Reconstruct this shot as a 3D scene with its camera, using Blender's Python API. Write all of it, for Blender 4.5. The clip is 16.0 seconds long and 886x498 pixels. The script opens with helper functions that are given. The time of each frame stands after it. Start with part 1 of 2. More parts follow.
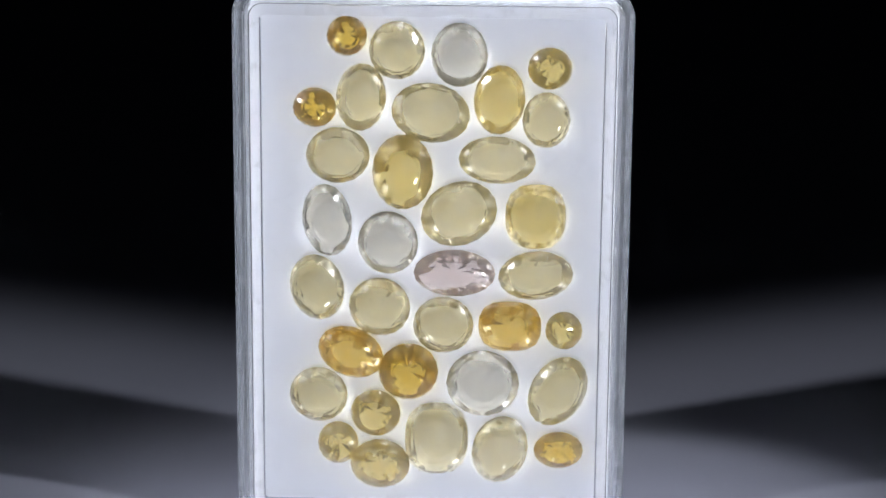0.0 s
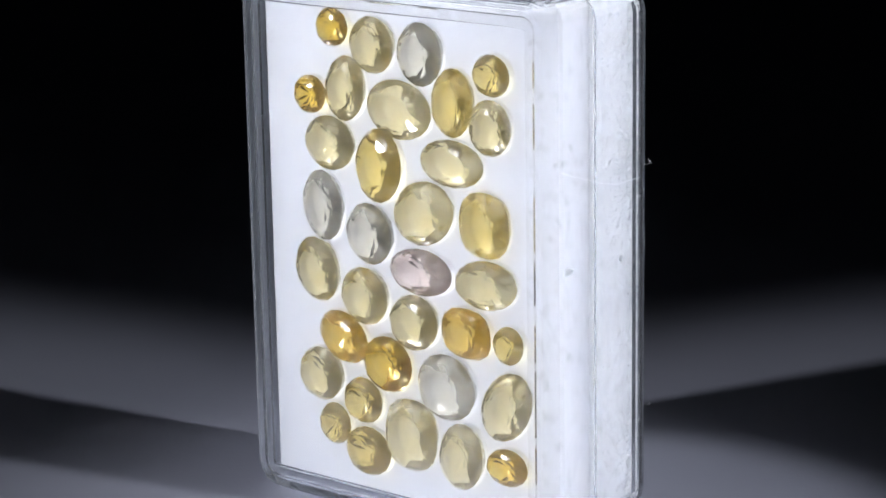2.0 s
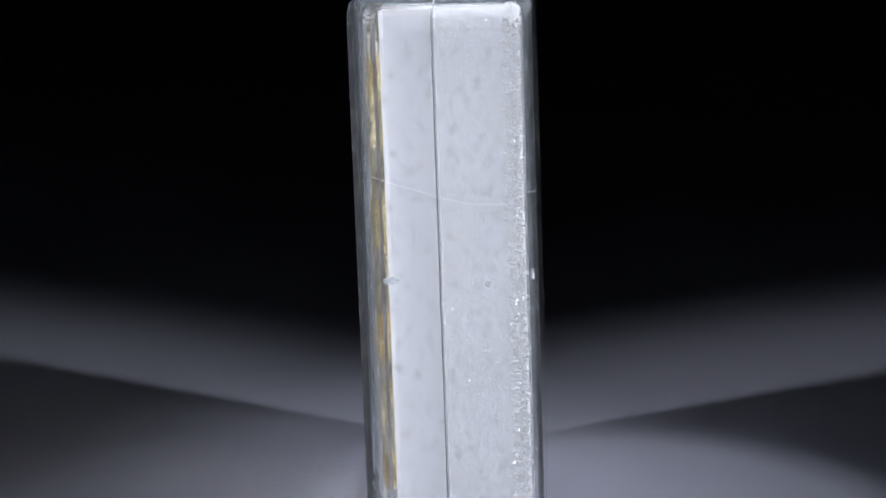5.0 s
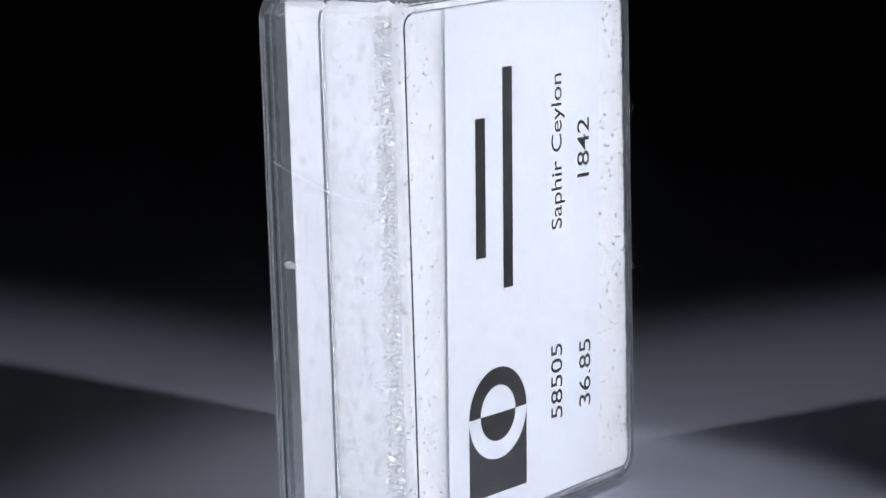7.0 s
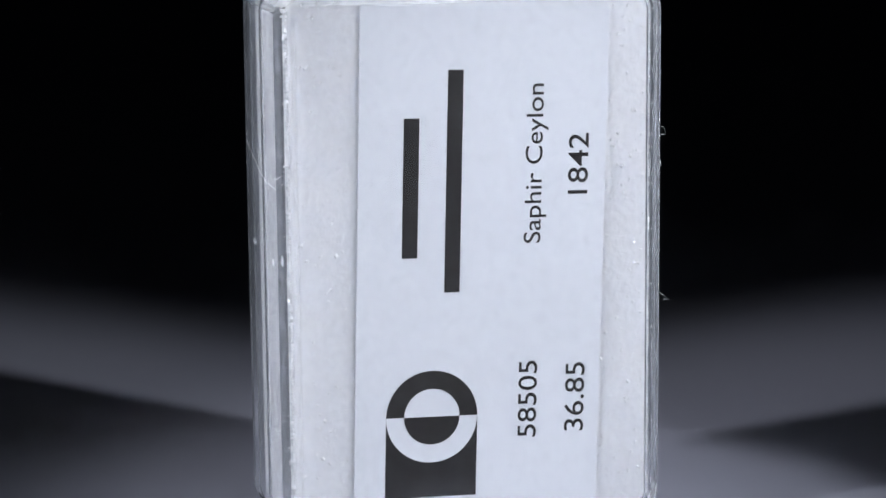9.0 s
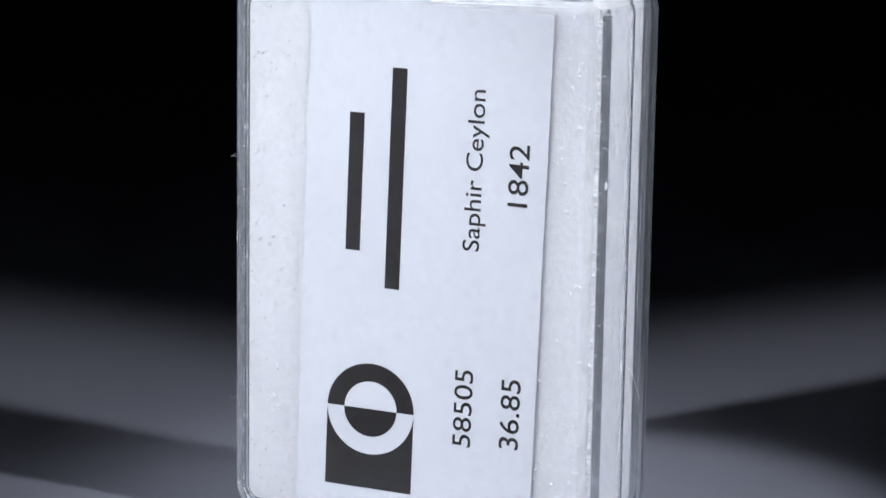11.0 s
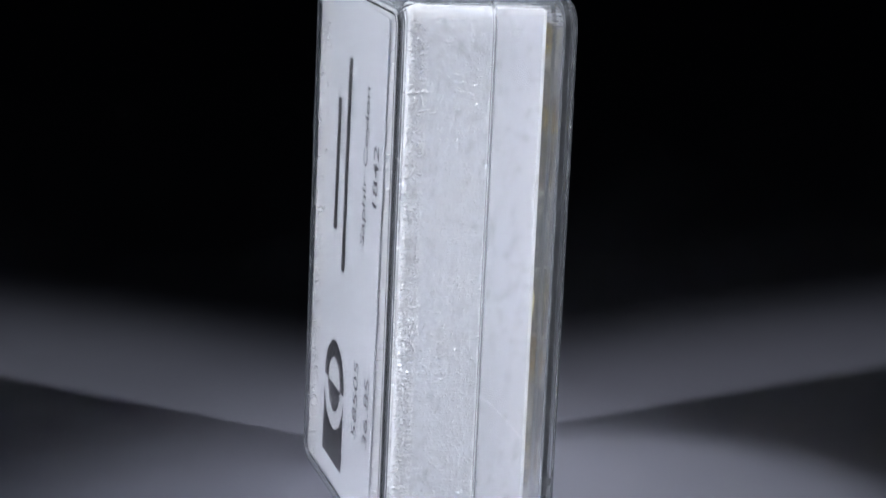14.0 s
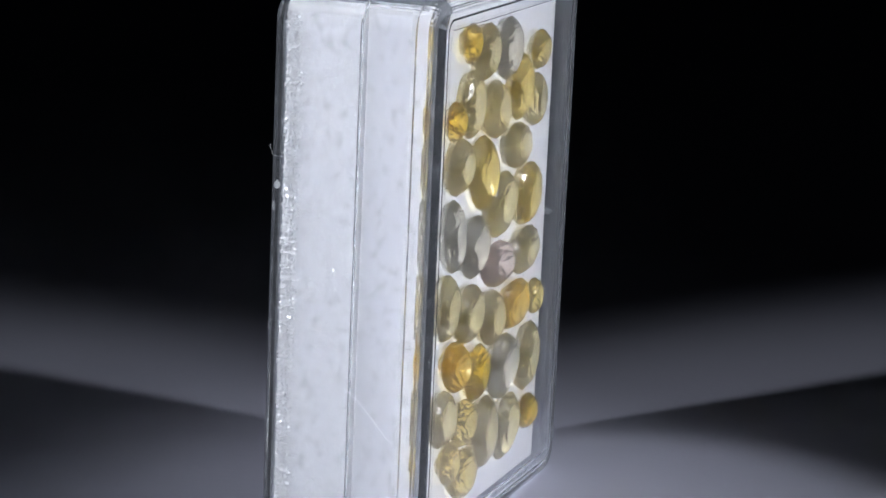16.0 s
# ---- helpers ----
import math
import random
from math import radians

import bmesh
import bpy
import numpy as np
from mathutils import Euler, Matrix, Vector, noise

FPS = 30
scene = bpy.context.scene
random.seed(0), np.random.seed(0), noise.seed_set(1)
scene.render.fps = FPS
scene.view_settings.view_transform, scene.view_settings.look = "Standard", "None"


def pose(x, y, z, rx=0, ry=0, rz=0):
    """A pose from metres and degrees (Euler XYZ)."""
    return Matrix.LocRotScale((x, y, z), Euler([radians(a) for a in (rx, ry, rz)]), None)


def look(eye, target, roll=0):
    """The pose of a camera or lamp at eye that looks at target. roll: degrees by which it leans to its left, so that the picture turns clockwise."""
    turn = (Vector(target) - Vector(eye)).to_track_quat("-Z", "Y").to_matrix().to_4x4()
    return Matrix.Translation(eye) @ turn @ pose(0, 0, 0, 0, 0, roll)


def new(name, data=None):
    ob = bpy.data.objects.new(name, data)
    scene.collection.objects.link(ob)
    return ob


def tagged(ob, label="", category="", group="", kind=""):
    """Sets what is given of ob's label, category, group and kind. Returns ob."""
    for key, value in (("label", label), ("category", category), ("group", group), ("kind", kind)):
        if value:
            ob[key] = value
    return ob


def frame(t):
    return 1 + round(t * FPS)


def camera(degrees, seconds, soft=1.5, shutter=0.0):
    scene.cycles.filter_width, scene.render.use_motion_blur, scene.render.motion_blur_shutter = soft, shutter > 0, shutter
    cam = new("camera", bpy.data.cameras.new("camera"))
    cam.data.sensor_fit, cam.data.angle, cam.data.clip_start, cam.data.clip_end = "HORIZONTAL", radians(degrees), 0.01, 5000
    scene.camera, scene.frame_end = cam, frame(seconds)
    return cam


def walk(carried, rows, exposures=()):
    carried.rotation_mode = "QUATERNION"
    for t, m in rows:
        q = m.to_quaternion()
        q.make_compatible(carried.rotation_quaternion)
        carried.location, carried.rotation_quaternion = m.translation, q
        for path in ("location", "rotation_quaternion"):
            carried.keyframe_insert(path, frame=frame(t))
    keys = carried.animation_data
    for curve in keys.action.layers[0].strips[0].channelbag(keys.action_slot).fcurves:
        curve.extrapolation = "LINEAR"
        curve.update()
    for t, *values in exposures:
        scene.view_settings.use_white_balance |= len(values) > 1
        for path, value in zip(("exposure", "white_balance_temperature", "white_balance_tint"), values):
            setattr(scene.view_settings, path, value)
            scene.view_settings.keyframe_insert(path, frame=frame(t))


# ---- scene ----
MM = 0.001
SECONDS = 16.0
cam = camera(20.17, SECONDS)
EYE = Matrix(((0.99999, -0.00538, 0.0, 0.000168),
              (0.00117, 0.21708, -0.97615, -0.253799),
              (0.00525, 0.97614, 0.21709, 0.084933),
              (0, 0, 0, 1)))
walk(cam, [(0, EYE), (SECONDS, EYE)])

# ---- world, lamps, exposure ----
world = bpy.data.worlds.new("world")
scene.world = world
world.use_nodes = True
world.node_tree.nodes["Background"].inputs[0].default_value = (0.6, 0.7, 1.0, 1)
world.node_tree.nodes["Background"].inputs[1].default_value = 0.0015
scene.view_settings.exposure = 0.0


def area_lamp(name, eye, target, watts, size, colour):
    lamp = bpy.data.lights.new(name, "AREA")
    lamp.shape, lamp.size, lamp.energy, lamp.color = "SQUARE", size, watts, colour
    ob = new(name, lamp)
    ob.matrix_basis = look(eye, target)
    return ob


def spot_lamp(name, eye, target, watts, cone, blend, radius, colour):
    lamp = bpy.data.lights.new(name, "SPOT")
    lamp.energy, lamp.spot_size, lamp.spot_blend = watts, radians(cone), blend
    lamp.shadow_soft_size, lamp.color = radius, colour
    ob = new(name, lamp)
    ob.matrix_basis = look(eye, target)
    return ob


COOL = (0.91, 0.94, 1.0)
spot_lamp("key_lamp_left", (-0.285, -0.155, 0.180), (0, 0, 0.024), 2.75, 17.6, 0.85, 0.011, COOL)
spot_lamp("key_lamp_right", (0.285, -0.155, 0.180), (0, 0, 0.024), 2.75, 16.6, 0.85, 0.011, COOL)
# faint area lamps added to give the stones something to mirror; no known source
area_lamp("added_glint_fill_left", (-0.16, -0.30, 0.17), (0, 0, 0.03), 0.004, 0.10, COOL)
area_lamp("added_glint_fill_right", (0.16, -0.30, 0.17), (0, 0, 0.03), 0.004, 0.10, COOL)
# invented overhead spot, added only for the bright pool on the floor
spot_lamp("added_pool_lamp", (0.016, -0.016, 0.335), (0.017, -0.004, 0), 1.1, 11.8, 0.25, 0.005, COOL)


# ---- materials ----
def material(name):
    m = bpy.data.materials.new(name)
    m.use_nodes = True
    nt = m.node_tree
    return m, nt, nt.nodes["Principled BSDF"]


def node(nt, kind, **inputs):
    n = nt.nodes.new(kind)
    for key, value in inputs.items():
        n.inputs[key.replace("_", " ")].default_value = value
    return n


def grain(nt, bsdf, scale, strength, distance, detail=4):
    co = nt.nodes.new("ShaderNodeTexCoord")
    nz = node(nt, "ShaderNodeTexNoise", Scale=scale, Detail=detail)
    bp = node(nt, "ShaderNodeBump", Strength=strength, Distance=distance)
    nt.links.new(co.outputs["Object"], nz.inputs["Vector"])
    nt.links.new(nz.outputs["Fac"], bp.inputs["Height"])
    nt.links.new(bp.outputs[0], bsdf.inputs["Normal"])
    return co, nz, bp


def tint(nt, bsdf, fac, a, b, lo=0.35, hi=0.65):
    ramp = nt.nodes.new("ShaderNodeValToRGB")
    ramp.color_ramp.elements[0].position, ramp.color_ramp.elements[1].position = lo, hi
    ramp.color_ramp.elements[0].color, ramp.color_ramp.elements[1].color = (*a, 1), (*b, 1)
    nt.links.new(fac, ramp.inputs[0])
    nt.links.new(ramp.outputs[0], bsdf.inputs["Base Color"])


def make_floor():
    m, nt, b = material("dark satin board")
    co, nz, bp = grain(nt, b, 900, 0.15, 0.0002)
    big = node(nt, "ShaderNodeTexNoise", Scale=14, Detail=6)
    nt.links.new(co.outputs["Object"], big.inputs["Vector"])
    tint(nt, b, big.outputs["Fac"], (0.365, 0.375, 0.465), (0.42, 0.43, 0.52))
    b.inputs["Roughness"].default_value = 0.55
    return m


def make_cloth():
    m, nt, b = material("black cloth")
    co, nz, bp = grain(nt, b, 1500, 0.4, 0.0005)
    tint(nt, b, nz.outputs["Fac"], (0.002, 0.002, 0.002), (0.004, 0.004, 0.004))
    b.inputs["Roughness"].default_value = 0.95
    b.inputs["Specular IOR Level"].default_value = 0.05
    return m


def make_acrylic(name, least, most, rough):
    m, nt, b = material(name)
    b.inputs["Base Color"].default_value = (0.985, 0.99, 1, 1)
    b.inputs["Transmission Weight"].default_value = 1
    b.inputs["IOR"].default_value = 1.49
    b.inputs["Roughness"].default_value = rough
    co, nz, bp = grain(nt, b, 300, 0.02, 0.0002)
    # fine scuffs and a little dust; its bluish white also imitates reflections in the edges
    mp = node(nt, "ShaderNodeMapping")
    mp.inputs["Scale"].default_value = (900, 900, 700)
    nt.links.new(co.outputs["Object"], mp.inputs["Vector"])
    scuff = node(nt, "ShaderNodeTexNoise", Scale=1.0, Detail=3)
    nt.links.new(mp.outputs[0], scuff.inputs["Vector"])
    amount = node(nt, "ShaderNodeMapRange")
    for key, value in (("From Min", 0.55), ("From Max", 0.8), ("To Min", least), ("To Max", most)):
        amount.inputs[key].default_value = value
    nt.links.new(scuff.outputs["Fac"], amount.inputs["Value"])
    dust_and_gleam = node(nt, "ShaderNodeBsdfDiffuse")
    dust_and_gleam.inputs["Color"].default_value = (0.76, 0.81, 0.90, 1)
    mix = node(nt, "ShaderNodeMixShader")
    nt.links.new(amount.outputs[0], mix.inputs[0])
    nt.links.new(b.outputs[0], mix.inputs[1])
    nt.links.new(dust_and_gleam.outputs[0], mix.inputs[2])
    nt.links.new(mix.outputs[0], nt.nodes["Material Output"].inputs["Surface"])
    return m


def make_foam(name, speck, dark, light):
    m, nt, b = material(name)
    co, nz, bp = grain(nt, b, 1600, 0.35 * speck, 0.0004)
    b.inputs["Roughness"].default_value = 0.45
    b.inputs["Subsurface Weight"].default_value = 0.85
    b.inputs["Subsurface Radius"].default_value = (1.0, 0.97, 0.92)
    b.inputs["Subsurface Scale"].default_value = 0.004
    tint(nt, b, nz.outputs["Fac"], dark, light)
    return m


def make_grain_stone():
    """Clear crumbs of foam: they scatter light to both sides and glint."""
    m, nt, b = material("foam grains")
    co, nz, bp = grain(nt, b, 2600, 0.2, 0.0001)
    tint(nt, b, nz.outputs["Fac"], (0.86, 0.875, 0.91), (0.94, 0.95, 0.97))
    b.inputs["Roughness"].default_value = 0.26
    b.inputs["IOR"].default_value = 3.0
    glow = nt.nodes.new("ShaderNodeBsdfTranslucent")
    glow.inputs["Color"].default_value = (0.95, 0.96, 0.98, 1)
    mix = node(nt, "ShaderNodeMixShader")
    mix.inputs[0].default_value = 0.25
    nt.links.new(b.outputs[0], mix.inputs[1])
    nt.links.new(glow.outputs[0], mix.inputs[2])
    nt.links.new(mix.outputs[0], nt.nodes["Material Output"].inputs["Surface"])
    return m


def make_lint():
    m, nt, b = material("lint")
    grain(nt, b, 3000, 0.3, 0.0001)
    b.inputs["Base Color"].default_value = (0.75, 0.76, 0.8, 1)
    b.inputs["Roughness"].default_value = 0.8
    return m


def make_paper():
    m, nt, b = material("white paper")
    co, nz, bp = grain(nt, b, 1200, 0.06, 0.0002)
    tint(nt, b, nz.outputs["Fac"], (0.655, 0.685, 0.75), (0.685, 0.715, 0.775))
    b.inputs["Roughness"].default_value = 0.5
    return m


def make_ink():
    m, nt, b = material("black ink")
    co, nz, bp = grain(nt, b, 2500, 0.3, 0.0001)
    tint(nt, b, nz.outputs["Fac"], (0.008, 0.007, 0.007), (0.018, 0.016, 0.016))
    b.inputs["Specular IOR Level"].default_value = 0.25
    b.inputs["Roughness"].default_value = 0.6
    return m


def make_gem(name, colour, haze):
    """Faceted corundum: true refraction and reflection, with fine silk inside that scatters a share of the light; this
    golden share also stands in for the inner glow.
    """
    m, nt, b = material(name)
    b.inputs["Transmission Weight"].default_value = 1
    b.inputs["IOR"].default_value = 1.77
    b.inputs["Roughness"].default_value = 0.0
    b.inputs["Coat Weight"].default_value = 1.0
    b.inputs["Coat Roughness"].default_value = 0.13
    b.inputs["Coat IOR"].default_value = 1.77
    # scattering share: some real haze, and golden colour that lightens the dark facets
    silk_glow, glow = nt.nodes.new("ShaderNodeBsdfDiffuse"), nt.nodes.new("ShaderNodeBsdfTranslucent")
    both, mix = node(nt, "ShaderNodeMixShader"), node(nt, "ShaderNodeMixShader")
    both.inputs[0].default_value = 0.55
    # cloudy colour zones inside the stone
    co = nt.nodes.new("ShaderNodeTexCoord")
    nz = node(nt, "ShaderNodeTexNoise", Scale=420, Detail=2)
    nt.links.new(co.outputs["Object"], nz.inputs["Vector"])
    ramp, deep = nt.nodes.new("ShaderNodeValToRGB"), nt.nodes.new("ShaderNodeValToRGB")
    for r, least, most in ((ramp, 0.4, 0.95), (deep, 1.2, 2.3)):
        r.color_ramp.elements[0].position, r.color_ramp.elements[1].position = 0.3, 0.7
        r.color_ramp.elements[0].color = (*[c ** most for c in colour], 1)
        r.color_ramp.elements[1].color = (*[c ** least for c in colour], 1)
        nt.links.new(nz.outputs["Fac"], r.inputs[0])
    cloud = node(nt, "ShaderNodeTexNoise", Scale=900, Detail=3)
    nt.links.new(co.outputs["Object"], cloud.inputs["Vector"])
    amount = node(nt, "ShaderNodeMapRange")
    for key, value in (("From Min", 0.3), ("From Max", 0.7), ("To Min", haze * 0.5), ("To Max", haze * 1.5)):
        amount.inputs[key].default_value = value
    nt.links.new(cloud.outputs["Fac"], amount.inputs["Value"])
    nt.links.new(ramp.outputs[0], b.inputs["Base Color"])
    nt.links.new(deep.outputs[0], silk_glow.inputs["Color"])
    nt.links.new(deep.outputs[0], glow.inputs["Color"])
    nt.links.new(silk_glow.outputs[0], both.inputs[1])
    nt.links.new(glow.outputs[0], both.inputs[2])
    nt.links.new(amount.outputs[0], mix.inputs[0])
    nt.links.new(b.outputs[0], mix.inputs[1])
    nt.links.new(both.outputs[0], mix.inputs[2])
    nt.links.new(mix.outputs[0], nt.nodes["Material Output"].inputs["Surface"])
    return m


def stone(name, colour, haze):
    return make_gem(name, colour, haze)


FLOOR, CLOTH, ACRYLIC = make_floor(), make_cloth(), make_acrylic("clear acrylic", 0.008, 0.045, 0.0)
# stronger diffuse share here: scuffs plus a painted bluish gleam along the edges
RIM = make_acrylic("scuffed clear acrylic with painted edge gleam", 0.08, 0.24, 0.03)
GRAIN, LINT = make_grain_stone(), make_lint()
PAD = make_foam("smooth white pad", 0.05, (0.685, 0.70, 0.75), (0.705, 0.72, 0.77))
FOAM = make_foam("white foam", 0.9, (0.70, 0.715, 0.755), (0.76, 0.775, 0.815))
PAPER, INK = make_paper(), make_ink()
LINE = make_lint()
GEMS = {
    "pale": stone("pale yellow sapphire", (1.0, 0.88, 0.49), 0.055),
    "clear": stone("near colourless sapphire", (1.0, 0.94, 0.76), 0.030),
    "warm": stone("warm yellow sapphire", (1.0, 0.83, 0.30), 0.085),
    "olive": stone("olive yellow sapphire", (0.98, 0.79, 0.24), 0.060),
    "amber": stone("amber sapphire", (1.0, 0.69, 0.06), 0.050),
    "orange": stone("orange yellow sapphire", (1.0, 0.74, 0.15), 0.100),
    "pink": stone("pink sapphire", (1.0, 0.85, 0.77), 0.050),
}


# ---- building helpers ----
def part(name, bm, mat, parent=None, label="", smooth=False):
    me = bpy.data.meshes.new(name)
    bmesh.ops.recalc_face_normals(bm, faces=bm.faces)
    if smooth:
        for fc in bm.faces:
            fc.smooth = True
    bm.to_mesh(me)
    bm.free()
    me.materials.append(mat)
    ob = new(name, me)
    ob.parent = parent
    if label:
        tagged(ob, label)
    return ob


def rounded(w, h, r, y, n=9):
    """Points of a rounded rectangle in the upright plane at y."""
    pts = []
    for cx, cz, a in ((w / 2 - r, h / 2 - r, 0), (r - w / 2, h / 2 - r, 90), (r - w / 2, r - h / 2, 180), (w / 2 - r, r - h / 2, 270)):
        for i in range(n + 1):
            b = radians(a + 90 * i / n)
            pts.append(Vector((cx + r * math.cos(b), y, cz + r * math.sin(b))))
    return pts


def skin(rings, close_start=True, close_end=True, loop=False):
    bm = bmesh.new()
    made = [[bm.verts.new(p) for p in ring] for ring in rings]
    pairs = list(zip(made, made[1:])) + ([(made[-1], made[0])] if loop else [])
    for a, b in pairs:
        for i in range(len(a)):
            j = (i + 1) % len(a)
            bm.faces.new((a[i], a[j], b[j], b[i]))
    if close_start and not loop:
        bm.faces.new(made[0])
    if close_end and not loop:
        bm.faces.new(made[-1])
    return bm


def slab(w, h, y0, y1, r, bevel):
    rings = []
    for k in range(4):
        a = radians(90 * k / 3)
        rings.append((bevel * (1 - math.sin(a)), y0 + bevel * (1 - math.cos(a))))
    for k in range(4):
        a = radians(90 * k / 3)
        rings.append((bevel * (1 - math.cos(a)), y1 - bevel * (1 - math.sin(a))))
    return skin([rounded(w - 2 * i, h - 2 * i, max(r - i, 0.0002), y) for i, y in rings])


def tray(w, h, r, face, seam, t, pane, bevel, lip):
    """A clear tray open at the seam; its outer face lies at y = face. t: wall, pane: face thickness."""
    s = 1 if seam > face else -1
    step = 0.28 * MM
    prof = [(step, seam)]
    prof += [(step, face + s * 2.75 * MM), (0, face + s * 2.45 * MM)]
    for k in range(9):
        a = radians(90 * k / 8)
        prof.append((bevel * (1 - math.cos(a)), face + s * bevel * (1 - math.sin(a))))
    prof += [(1.75 * MM, face), (1.87 * MM, face + s * 0.12 * MM), (2.0 * MM, face)]
    prof += [(2.85 * MM, face), (3.0 * MM, face + s * 0.16 * MM)] if lip else []
    k = len(prof) - 1
    inner = [(t, seam)]
    for q in range(7):
        a = radians(90 * q / 6)
        inner.append((t + bevel * 0.6 * (1 - math.cos(a)), face + s * (pane + bevel * 0.6 * (1 - math.sin(a)))))
    prof += inner[::-1]
    bm = bmesh.new()
    made = [[bm.verts.new(p) for p in rounded(w - 2 * i, h - 2 * i, max(r - i, 0.0003 + 0.00001 * n), y)] for n, (i, y) in enumerate(prof)]
    for q in range(len(made)):
        if q == k:
            continue
        a, b = made[q], made[(q + 1) % len(made)]
        for i in range(len(a)):
            j = (i + 1) % len(a)
            bm.faces.new((a[i], a[j], b[j], b[i]))
    for fc in bm.faces:
        fc.material_index = 1
    bm.faces.new(made[k])
    bm.faces.new(made[k + 1])
    return bm


# ---- setting ----
def plane(name, corners, mat, label, category):
    bm = bmesh.new()
    bm.faces.new([bm.verts.new(c) for c in corners])
    ob = part(name, bm, mat)
    tagged(ob, label, category, kind="structure")
    return ob


plane("floor", [(-2, -2, 0), (2, -2, 0), (2, 2, 0), (-2, 2, 0)], FLOOR, "dark grey satin board under the box", "floor")
plane("backdrop", [(-2, 1.0, 0), (2, 1.0, 0), (2, 1.0, 2), (-2, 1.0, 2)], CLOTH, "black cloth backdrop behind the table", "backdrop")

# ---- the box ----
THINGS = []          # (object, its pose in the box)
W, H = 40.2 * MM, 56.8 * MM
FRONT, BACK = -8.45 * MM, 9.15 * MM
SEAM = -0.4 * MM

box = tagged(new("gem_box"), "clear acrylic display box with rounded edges, standing upright", "box")
lid = part("lid", tray(W, H, 3.2 * MM, FRONT, SEAM + 0.2 * MM, 0.9 * MM, 1.2 * MM, 1.3 * MM, True), ACRYLIC, box)
base = part("base", tray(W - 0.3 * MM, H - 0.3 * MM, 3.2 * MM, BACK, SEAM + 0.4 * MM, 0.9 * MM, 0.8 * MM, 1.3 * MM, False), ACRYLIC, box)
lid.visible_shadow = base.visible_shadow = False
lid.data.materials.append(RIM)
base.data.materials.append(RIM)
THINGS.append((box, Matrix.Identity(4)))

foam = tagged(part("foam_block", slab(37.6 * MM, 54.2 * MM, -0.42 * MM, 8.05 * MM, 0.9 * MM, 0.5 * MM), FOAM), "sparkling white foam block filling the box", "foam")
THINGS.append((foam, Matrix.Identity(4)))


def grains(count):
    """Small glittering cells on the cut sides of the foam block and round its back."""
    r = random.Random(5)
    verts, faces = [], []
    hw, hh = 37.6 / 2, 54.2 / 2
    for _ in range(count):
        u = r.random()
        k = r.random()
        y = r.uniform(-0.1, 7.8) if k < 0.5 else (7.9 - abs(r.gauss(0, 0.75)) if k < 0.85 else 7.6 - abs(r.gauss(0, 2.6)))
        y = max(y, -0.2)
        size = r.uniform(0.07, 0.16) if y < 6.2 else r.uniform(0.12, 0.27)
        if u < 0.45:
            c = (hw, y, r.uniform(-hh + 1, hh - 1))
        elif u < 0.90:
            c = (-hw, y, r.uniform(-hh + 1, hh - 1))
        elif u < 0.94:
            c = (r.uniform(-hw + 1, hw - 1), y, hh)
        else:
            c = (r.choice((-1, 1)) * r.uniform(13.2, hw - 0.4), 8.10, r.uniform(-hh + 1, hh - 1))
            if r.random() < 0.12:
                c = (r.uniform(-hw + 1, hw - 1), 8.10, r.choice((-1, 1)) * r.uniform(26.2, hh - 0.3))
        q = Euler((r.uniform(0, 6), r.uniform(0, 6), r.uniform(0, 6))).to_matrix()
        k = len(verts)
        for d in ((1, 0, 0), (-1, 0, 0), (0, 1, 0), (0, -1, 0), (0, 0, 1), (0, 0, -1)):
            v = q @ Vector(d) * size * r.uniform(0.6, 1.3)
            verts.append(((c[0] + v.x) * MM, (c[1] + v.y) * MM, (c[2] + v.z) * MM))
        for a, b, e in ((0, 2, 4), (2, 1, 4), (1, 3, 4), (3, 0, 4), (2, 0, 5), (1, 2, 5), (3, 1, 5), (0, 3, 5)):
            faces.append((k + a, k + b, k + e))
    me = bpy.data.meshes.new("grains")
    me.from_pydata(verts, [], faces)
    me.materials.append(GRAIN)
    ob = new("grains", me)
    ob.parent = foam
    tagged(ob, "glittering foam cells", kind="stuff")


grains(8000)


def fibre(points, thick, label):
    cu = bpy.data.curves.new("lint_fibre", "CURVE")
    cu.dimensions, cu.bevel_depth, cu.bevel_resolution = "3D", thick * MM, 1
    sp = cu.splines.new("POLY")
    sp.points.add(len(points) - 1)
    for q, c in zip(sp.points, points):
        q.co = (c[0] * MM, c[1] * MM, c[2] * MM, 1)
    tmp = new("lint_fibre", cu)
    me = bpy.data.meshes.new_from_object(tmp)
    bpy.data.objects.remove(tmp)
    me.materials.append(LINT)
    ob = tagged(new("lint_fibre", me), label, "lint")
    THINGS.append((ob, Matrix.Identity(4)))


def scuff(x, y, z, w, d, h):
    """A raised rough mark on the plastic."""
    bm = bmesh.new()
    bmesh.ops.create_icosphere(bm, subdivisions=2, radius=1)
    r = random.Random(round(z * 10))
    for v in bm.verts:
        k = r.uniform(0.75, 1.15)
        v.co = Vector(((x + v.co.x * w * k) * MM, (y + v.co.y * d * k) * MM, (z + v.co.z * h * k) * MM))
    ob = part("scuff_mark", bm, SCUFF, box, "rough whitish scuff mark on the plastic")
    ob.visible_shadow = False


def make_scuff():
    m, nt, b = material("scuffed acrylic")
    grain(nt, b, 5000, 0.8, 0.0003)
    b.inputs["Base Color"].default_value = (0.85, 0.88, 0.92, 1)
    b.inputs["Transmission Weight"].default_value = 0.8
    b.inputs["Roughness"].default_value = 0.35
    return m


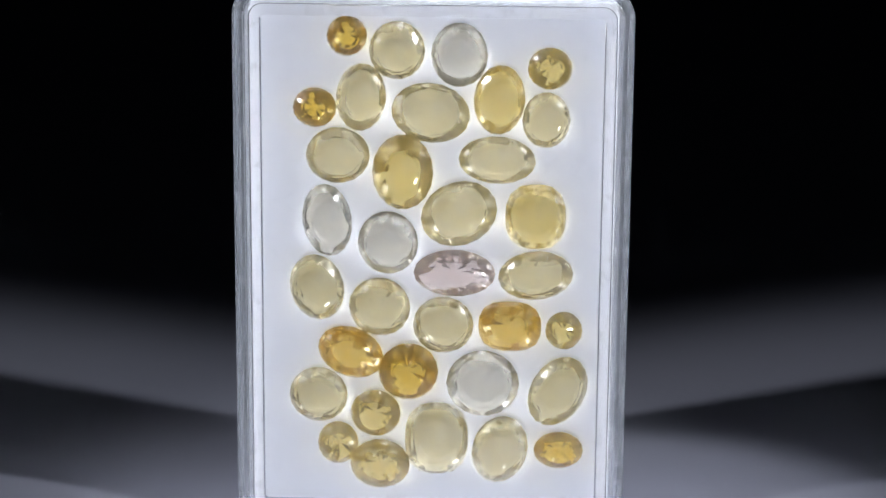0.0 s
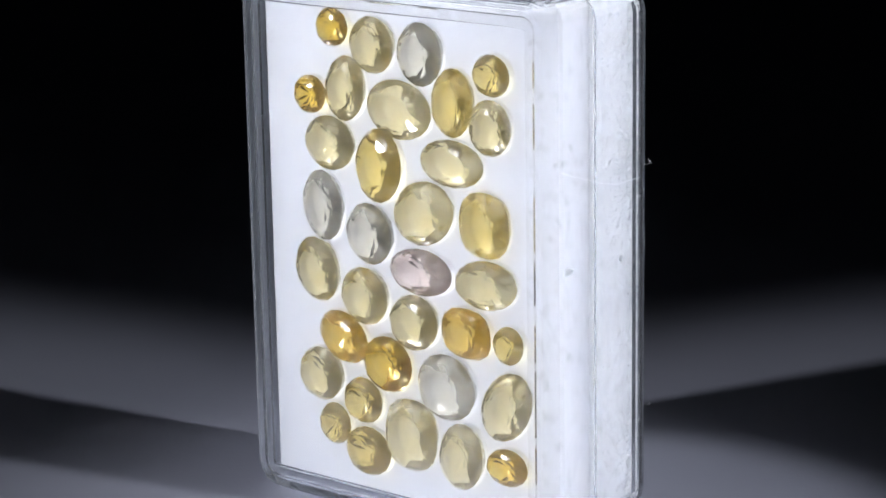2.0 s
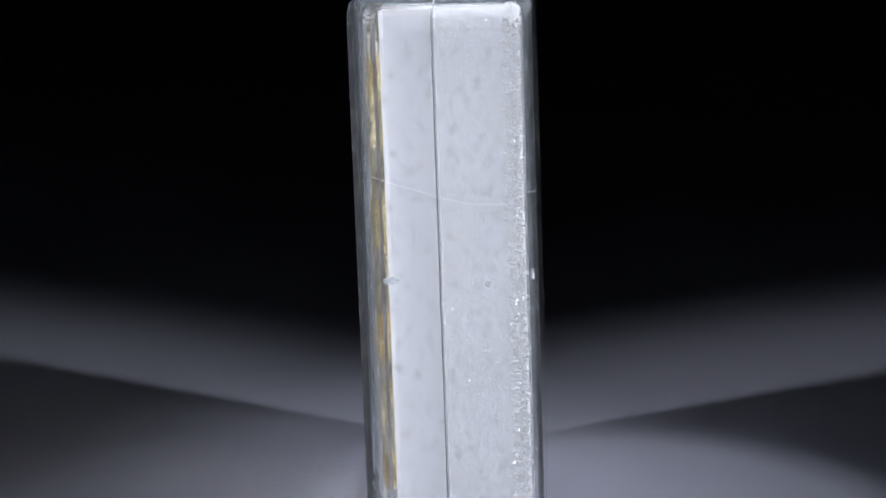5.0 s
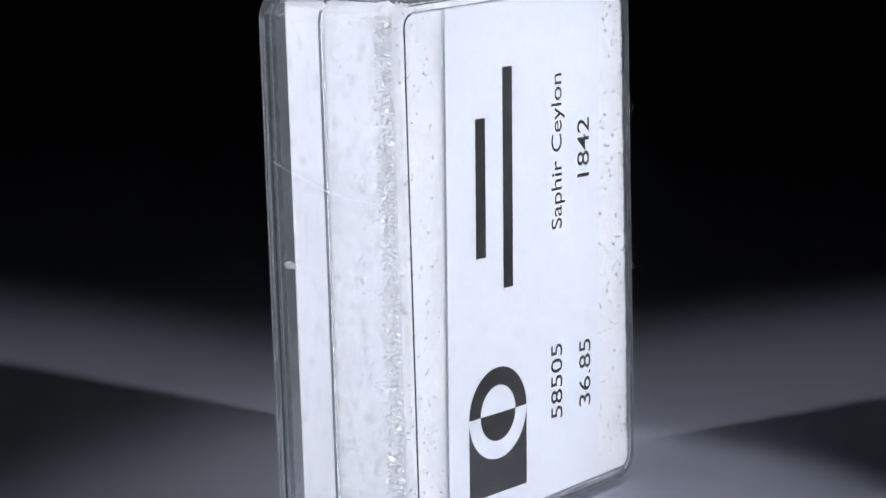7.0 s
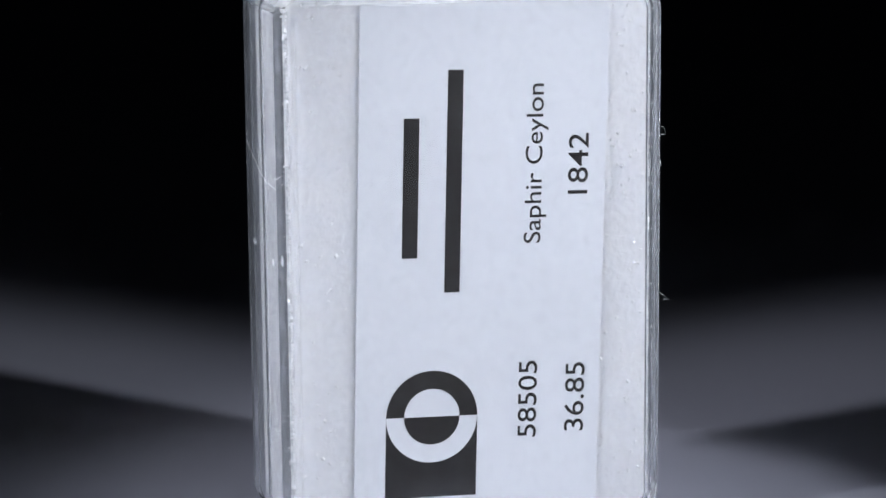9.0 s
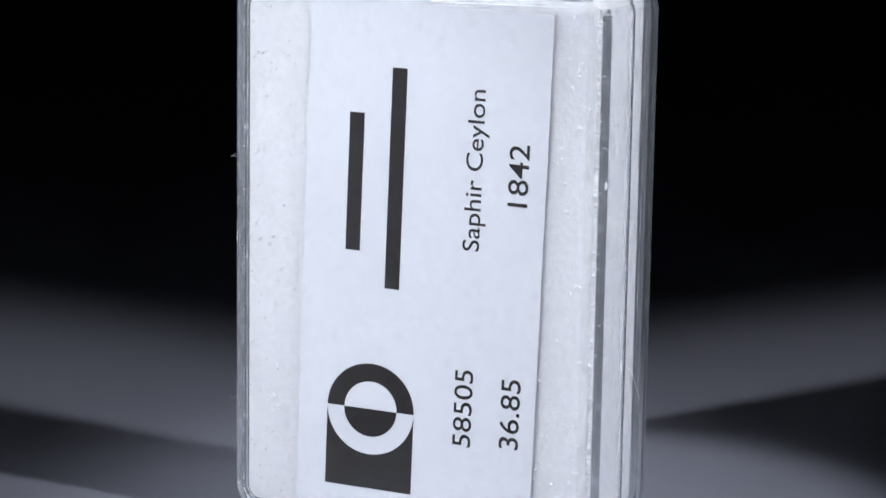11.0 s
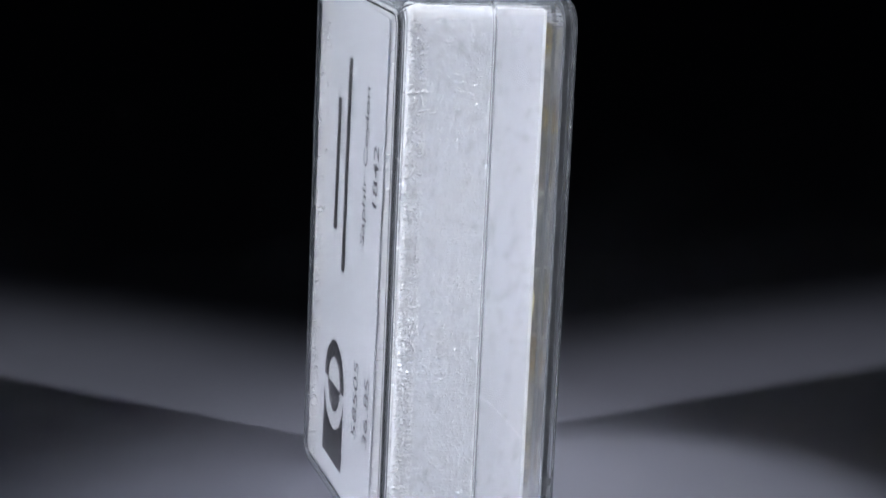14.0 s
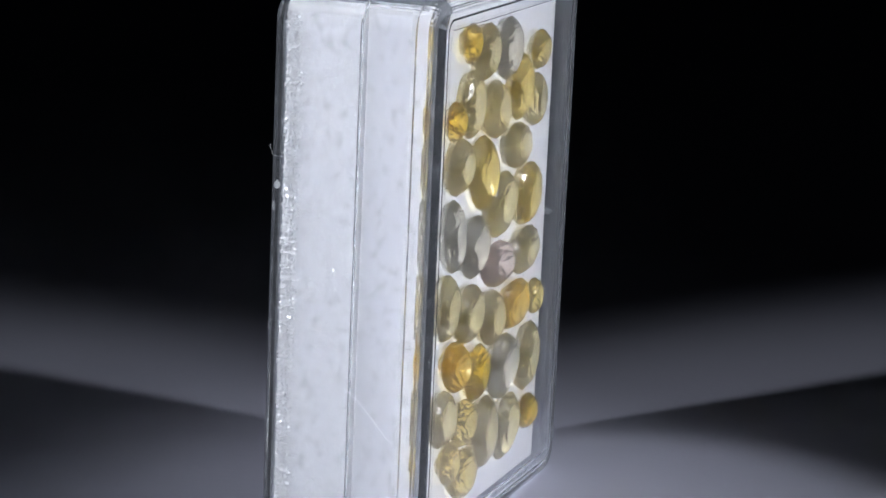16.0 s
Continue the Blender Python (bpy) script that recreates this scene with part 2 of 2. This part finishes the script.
SCUFF = make_scuff()
scuff(19.75, -5.0, 1.0, 0.10, 0.9, 0.4)
scuff(19.6, 8.6, 1.3, 0.10, 0.2, 0.6)
scuff(19.72, 4.3, 0.4, 0.05, 0.35, 0.4)
scuff(-19.85, 8.2, 9.2, 0.12, 0.35, 0.45)
fibre(((20.1, -6.6, 11.4), (20.15, -4.6, 10.6), (20.12, -2.5, 10.0), (20.12, 0.4, 9.0), (20.0, 3.0, 8.4), (19.95, 7.4, 8.3)), 0.03, "thin white hair lying on the side of the box")
fibre(((-19.9, 8.2, -4.3), (-20.4, 8.5, -4.6), (-20.7, 8.3, -4.9), (-20.3, 8.1, -5.2), (-20.9, 8.4, -5.0)), 0.02, "short white lint caught on the edge of the box")
fibre(((-19.7, 7.2, 12.0), (-20.3, 7.9, 12.1), (-20.35, 8.5, 12.2), (-20.1, 8.9, 12.9), (-19.7, 9.1, 13.1)), 0.02, "short white lint caught on the edge of the box")
fibre(((-20.0, 0.3, -10.2), (-20.15, -1.4, -11.3), (-20.15, -3.0, -13.0), (-20.1, -4.4, -14.6), (-20.0, -5.0, -15.0)), 0.03, "thin white hair lying on the side of the box")
fibre(((19.9, 8.3, 9.4), (20.3, 8.6, 9.6), (20.2, 9.0, 9.5), (19.6, 9.2, 9.9)), 0.018, "short white lint caught on the edge of the box")
fibre(((20.0, 8.0, -16.0), (20.4, 8.2, -16.1), (20.6, 8.4, -15.8), (20.3, 8.6, -16.3)), 0.018, "short white lint caught on the edge of the box")


# ---- label ----
def flat(x0, z0, x1, z1, y):
    bm = bmesh.new()
    bm.faces.new([bm.verts.new(c) for c in ((x0 * MM, y, z0 * MM), (x1 * MM, y, z0 * MM), (x1 * MM, y, z1 * MM), (x0 * MM, y, z1 * MM))])
    return bm


LABEL_TURN = -1.6
paper = part("paper_label", slab(25.7 * MM, 52.4 * MM, -0.06 * MM, 0.06 * MM, 0.3 * MM, 0.02 * MM), PAPER)
tagged(paper, "white printed paper label on the back of the foam", "label")
FACE = 0.075 * MM
LABEL = (-0.75, -0.3)
THINGS.append((paper, Matrix.Translation((LABEL[0] * MM, 8.25 * MM, LABEL[1] * MM)) @ pose(0, 0, 0, 0, LABEL_TURN, 0)))


def words(text, x, z, length, height):
    """Printed words that run upwards; x, z: where the base line starts."""
    cu = bpy.data.curves.new("text", "FONT")
    cu.body, cu.offset = text, 0.004
    tmp = new("text", cu)
    me = bpy.data.meshes.new_from_object(tmp)
    bpy.data.objects.remove(tmp)
    co = np.array([v.co[:] for v in me.vertices])
    lo, hi = co.min(0), co.max(0)
    x, z = on_label(x, z)
    for v in me.vertices:
        a = (v.co.x - lo[0]) / (hi[0] - lo[0]) * length
        b = v.co.y / 0.73 * height
        v.co = ((x + b) * MM, FACE, (z + a) * MM)
    me.materials.append(INK)
    me.name = "print"
    ob = new("print", me)
    ob.parent = paper
    return ob


def on_label(x, z):
    a = radians(LABEL_TURN)
    x, z = x - LABEL[0], z - LABEL[1]
    return x * math.cos(a) - z * math.sin(a), x * math.sin(a) + z * math.cos(a)


def bar(x, z, length, height):
    x, z = on_label(x, z)
    return part("print_bar", flat(x, z, x + height, z + length, FACE), INK, paper)


def arc_print(x, z, r0, r1, a0, a1, name="emblem"):
    """A printed piece of a ring or disc round x, z."""
    x, z = on_label(x, z)
    bm = bmesh.new()
    n = 28
    ring = []
    for i in range(n + 1):
        a = radians(a0 + (a1 - a0) * i / n)
        ring.append([bm.verts.new(((x + r * math.cos(a)) * MM, FACE, (z + r * math.sin(a)) * MM)) for r in (r0, r1)])
    for p, q in zip(ring, ring[1:]):
        bm.faces.new((p[0], p[1], q[1], q[0]))
    return part(name, bm, INK, paper)


def foot_print(x, z, r, drop):
    """The printed block below the ring: a square with the half circle cut out."""
    x, z = on_label(x, z)
    bm = bmesh.new()
    n = 28
    rows = []
    for i in range(n + 1):
        a = radians(180 + 180 * i / n)
        c = r * math.cos(a)
        rows.append((bm.verts.new(((x + c) * MM, FACE, (z + r * math.sin(a)) * MM)), bm.verts.new(((x + c) * MM, FACE, (z - drop) * MM))))
    for p, q in zip(rows, rows[1:]):
        bm.faces.new((p[0], q[0], q[1], p[1]))
    return part("emblem_block", bm, INK, paper)


words("Saphir Ceylon", -6.95, 1.7, 16.2, 1.85)
words("1842", -11.95, 6.5, 6.2, 2.2)
words("58505", -6.4, -18.5, 8.0, 2.05)
words("36.85", -11.5, -18.2, 7.2, 2.15)
bar(5.9, 0.8, 14.1, 1.6)
bar(1.55, -2.9, 22.5, 1.6)
arc_print(4.55, -15.6, 2.9, 4.78, 0, 180)
arc_print(4.55, -15.6, 0.02, 2.9, 180, 360)
foot_print(4.55, -15.6, 4.78, 8.4)
part("thin_line", flat(*on_label(-0.2, -7.2), on_label(9.3, 0)[0], on_label(-0.2, -7.15)[1], FACE), LINE, paper)


# ---- gemstones ----
DIMPLES = []


def gem(cut, colour, x, z, w, h, turn=0, lean=0, label=""):
    """A faceted stone; x, z in the box, w x h across the girdle in millimetres, turn clockwise as seen."""
    n = 18
    crown, pavilion = min(min(w, h) * 0.20, 1.05), min(min(w, h) * 0.30, 1.65)
    r = random.Random(round(x * 31 + z * 17))
    bm = bmesh.new()

    def ring(scale, y, shift, rough=0.03):
        out = []
        for i in range(n):
            a = 2 * math.pi * (i + shift) / n
            c, s = math.cos(a), math.sin(a)
            k = 1.0
            if cut == "cushion":
                k = 1 / (abs(c) ** 2.7 + abs(s) ** 2.7) ** (1 / 2.7)
            k *= scale * (1 + 0.025 * (r.random() - 0.5) if scale < 1 else 1)
            out.append(bm.verts.new((c * w / 2 * k * MM, (y + rough * (r.random() - 0.5)) * MM, s * h / 2 * k * MM)))
        return out

    tab = 0.50 + 0.10 * r.random()
    table = ring(tab, -crown - 0.05, 0.5)
    star = ring((1 + 2 * tab) / 3 + 0.03, -crown * 0.80 - 0.05, 0, 0.11)
    kite = ring((2 + tab) / 3 + 0.04, -crown * 0.46 - 0.05, 0.5, 0.14)
    g0 = ring(1.0, -0.06, 0)
    g1 = ring(1.0, 0.06, 0)
    if colour in ("amber", "olive", "orange", "pink"):
        low = ring(0.83, pavilion * 0.38, 0.5, 0.30)
        pav = ring(0.48, pavilion * 0.78, 0, 0.34)
    else:
        low = ring(0.90, pavilion * (0.44 + 0.06 * r.random()), 0.5, 0.16)
        pav = ring(0.62, pavilion * (0.80 + 0.06 * r.random()), 0, 0.16)
    culet = ring(0.14, pavilion, 0.5, 0.02)
    bm.faces.new(table)

    def zig(a, b, late):
        for i in range(n):
            j = (i + 1) % n
            if late:
                bm.faces.new((a[i], b[j], a[j]))
                bm.faces.new((a[i], b[i], b[j]))
            else:
                bm.faces.new((a[i], b[i], a[j]))
                bm.faces.new((a[j], b[i], b[j]))

    zig(table, star, True)
    zig(star, kite, False)
    zig(kite, g0, True)
    for i in range(n):
        j = (i + 1) % n
        bm.faces.new((g0[i], g0[j], g1[j], g1[i]))
    zig(g1, low, False)
    zig(low, pav, True)
    zig(pav, culet, False)
    bm.faces.new(culet)
    ob = part("gemstone", bm, GEMS[colour])
    ob.visible_shadow = False
    tagged(ob, label, "gemstone", "yellow sapphires in the box")
    back = -7.1 + crown
    DIMPLES.append((x, z, w / 2, h / 2, radians(turn), back, pavilion))
    m = pose(x * MM, back * MM, z * MM, lean + r.uniform(-4, 4), 0, r.uniform(-4, 4)) @ pose(0, 0, 0, 0, turn, 0)
    THINGS.append((ob, m))
    return ob


gem("round", "amber", -8.63, 23.15, 4.07, 4.11, 0, 0, "deep amber round cut sapphire on the white pad")
gem("round", "pale", -3.61, 21.68, 5.65, 6.01, 0, 0, "pale yellow round cut sapphire on the white pad")
gem("oval", "clear", 2.66, 21.31, 5.75, 6.58, 0, 0, "near colourless oval cut sapphire on the white pad")
gem("round", "olive", 11.76, 20.07, 4.51, 4.35, 0, 0, "olive yellow round cut sapphire on the white pad")
gem("oval", "amber", -11.89, 15.81, 4.44, 4.06, 0, 0, "deep amber oval cut sapphire on the white pad")
gem("oval", "pale", -7.23, 16.86, 5.11, 6.94, 5, 0, "pale yellow oval cut sapphire on the white pad")
gem("oval", "pale", -0.18, 15.35, 8.07, 6.08, 10, 0, "pale yellow oval cut sapphire on the white pad")
gem("oval", "warm", 6.73, 16.78, 5.21, 7.16, 5, 0, "warm yellow oval cut sapphire on the white pad")
gem("oval", "pale", 11.46, 14.77, 4.87, 5.79, 0, 0, "pale yellow oval cut sapphire on the white pad")
gem("oval", "pale", -9.58, 10.84, 6.52, 5.85, 0, 0, "pale yellow oval cut sapphire on the white pad")
gem("oval", "olive", -3.00, 9.19, 6.29, 7.75, 0, 0, "olive yellow oval cut sapphire on the white pad")
gem("oval", "pale", 6.58, 10.57, 7.86, 4.91, 3, 0, "pale yellow oval cut sapphire on the white pad")
gem("oval", "clear", -10.69, 4.05, 5.07, 7.60, -8, 0, "near colourless oval cut sapphire on the white pad")
gem("round", "clear", -4.47, 1.77, 6.23, 6.67, 0, 0, "near colourless round cut sapphire on the white pad")
gem("oval", "pale", 2.76, 4.92, 8.03, 6.62, -25, 0, "pale yellow oval cut sapphire on the white pad")
gem("cushion", "warm", 10.56, 4.70, 6.18, 6.86, 0, 0, "warm yellow cushion cut sapphire on the white pad")
gem("oval", "pink", 2.36, -1.33, 8.43, 4.91, 0, 0, "pale pink oval cut sapphire on the white pad")
gem("oval", "pale", 10.67, -1.49, 7.72, 5.27, -5, 0, "pale yellow oval cut sapphire on the white pad")
gem("oval", "pale", -11.76, -3.08, 5.57, 7.11, -12, 0, "pale yellow oval cut sapphire on the white pad")
gem("round", "pale", -5.32, -5.07, 6.39, 6.28, 0, 0, "pale yellow round cut sapphire on the white pad")
gem("oval", "pale", 1.25, -6.89, 6.27, 5.94, 0, 0, "pale yellow oval cut sapphire on the white pad")
gem("cushion", "orange", 8.10, -6.95, 6.49, 5.45, 0, 0, "orange yellow cushion cut sapphire on the white pad")
gem("round", "olive", 13.66, -7.21, 3.82, 3.99, 0, 0, "olive yellow round cut sapphire on the white pad")
gem("oval", "orange", -8.29, -9.98, 7.01, 5.25, 22, 0, "orange yellow oval cut sapphire on the white pad")
gem("round", "amber", -2.33, -12.01, 6.19, 6.25, 0, 0, "deep amber round cut sapphire on the white pad")
gem("round", "clear", 5.39, -13.15, 7.59, 7.23, 0, 0, "near colourless round cut sapphire on the white pad")
gem("oval", "pale", 13.16, -13.86, 5.71, 7.85, 28, 0, "pale yellow oval cut sapphire on the white pad")
gem("oval", "pale", -11.65, -14.64, 6.11, 5.92, 0, 0, "pale yellow oval cut sapphire on the white pad")
gem("round", "olive", -5.72, -16.56, 5.29, 5.07, 0, 0, "olive yellow round cut sapphire on the white pad")
gem("round", "olive", -9.61, -19.80, 4.25, 4.61, 0, 0, "olive yellow round cut sapphire on the white pad")
gem("oval", "olive", -5.24, -22.14, 6.26, 5.37, 0, 0, "olive yellow oval cut sapphire on the white pad")
gem("cushion", "pale", 0.64, -19.22, 6.58, 7.82, 0, 0, "pale yellow cushion cut sapphire on the white pad")
gem("oval", "pale", 7.24, -20.33, 5.76, 7.59, 15, 0, "pale yellow oval cut sapphire on the white pad")
gem("oval", "amber", 13.34, -20.21, 5.16, 3.98, 0, 0, "deep amber oval cut sapphire on the white pad")


# ---- the pad, pressed in where the stones sit ----
def make_pad():
    w, h, front, rear, edge = 37.5, 54.2, -5.45, -0.5, 0.45
    nx, nz = 150, 216
    bm = bmesh.new()
    rows = []
    for j in range(nz + 1):
        row = []
        for i in range(nx + 1):
            x, z = -w / 2 + w * i / nx, -h / 2 + h * j / nz
            y = front
            for gx, gz, a, b, turn, girdle, deep in DIMPLES:
                dx, dz = x - gx, z - gz
                if abs(dx) > 5 or abs(dz) > 5:
                    continue
                u = (dx * math.cos(turn) - dz * math.sin(turn)) / a
                v = (dx * math.sin(turn) + dz * math.cos(turn)) / b
                q = math.hypot(u, v)
                if q < 1.06:
                    k = min(1.0, (1.06 - q) / 0.5)
                    y = max(y, front + (girdle + deep + 0.06 - front) * k * k * (3 - 2 * k))
            rim = min(w / 2 - abs(x), h / 2 - abs(z))
            if rim < edge:
                y = max(y, front + edge - math.sqrt(max(0.0, edge ** 2 - (edge - rim) ** 2)))
            row.append(bm.verts.new((x * MM, y * MM, z * MM)))
        rows.append(row)
    for a, b in zip(rows, rows[1:]):
        for i in range(nx):
            bm.faces.new((a[i], a[i + 1], b[i + 1], b[i]))
    loop = rows[0] + [r[-1] for r in rows[1:]] + rows[-1][-2::-1] + [r[0] for r in rows[-2:0:-1]]
    low = [bm.verts.new((v.co.x, rear * MM, v.co.z)) for v in loop]
    for i in range(len(loop)):
        j = (i + 1) % len(loop)
        bm.faces.new((loop[i], loop[j], low[j], low[i]))
    bm.faces.new(low)
    ob = part("pad", bm, PAD)
    tagged(ob, "smooth white cushion pad under the stones", "pad")
    THINGS.append((ob, Matrix.Identity(4)))


make_pad()


# ---- how the box turns ----
RATE = 18.1275       # degrees a second, clockwise from above
SEAT = Matrix(((0.99945, 0.03296, 0.00268, -0.00078),
               (-0.03282, 0.99866, -0.04006, 0.00117),
               (-0.00400, 0.03995, 0.99919, 0.02876),
               (0, 0, 0, 1)))


def motions():
    times = [0.5 * k for k in range(33)]
    for ob, m in THINGS:
        walk(ob, [(t, pose(0, 0, 0, 0, 0, -RATE * t) @ SEAT @ m) for t in times])


motions()
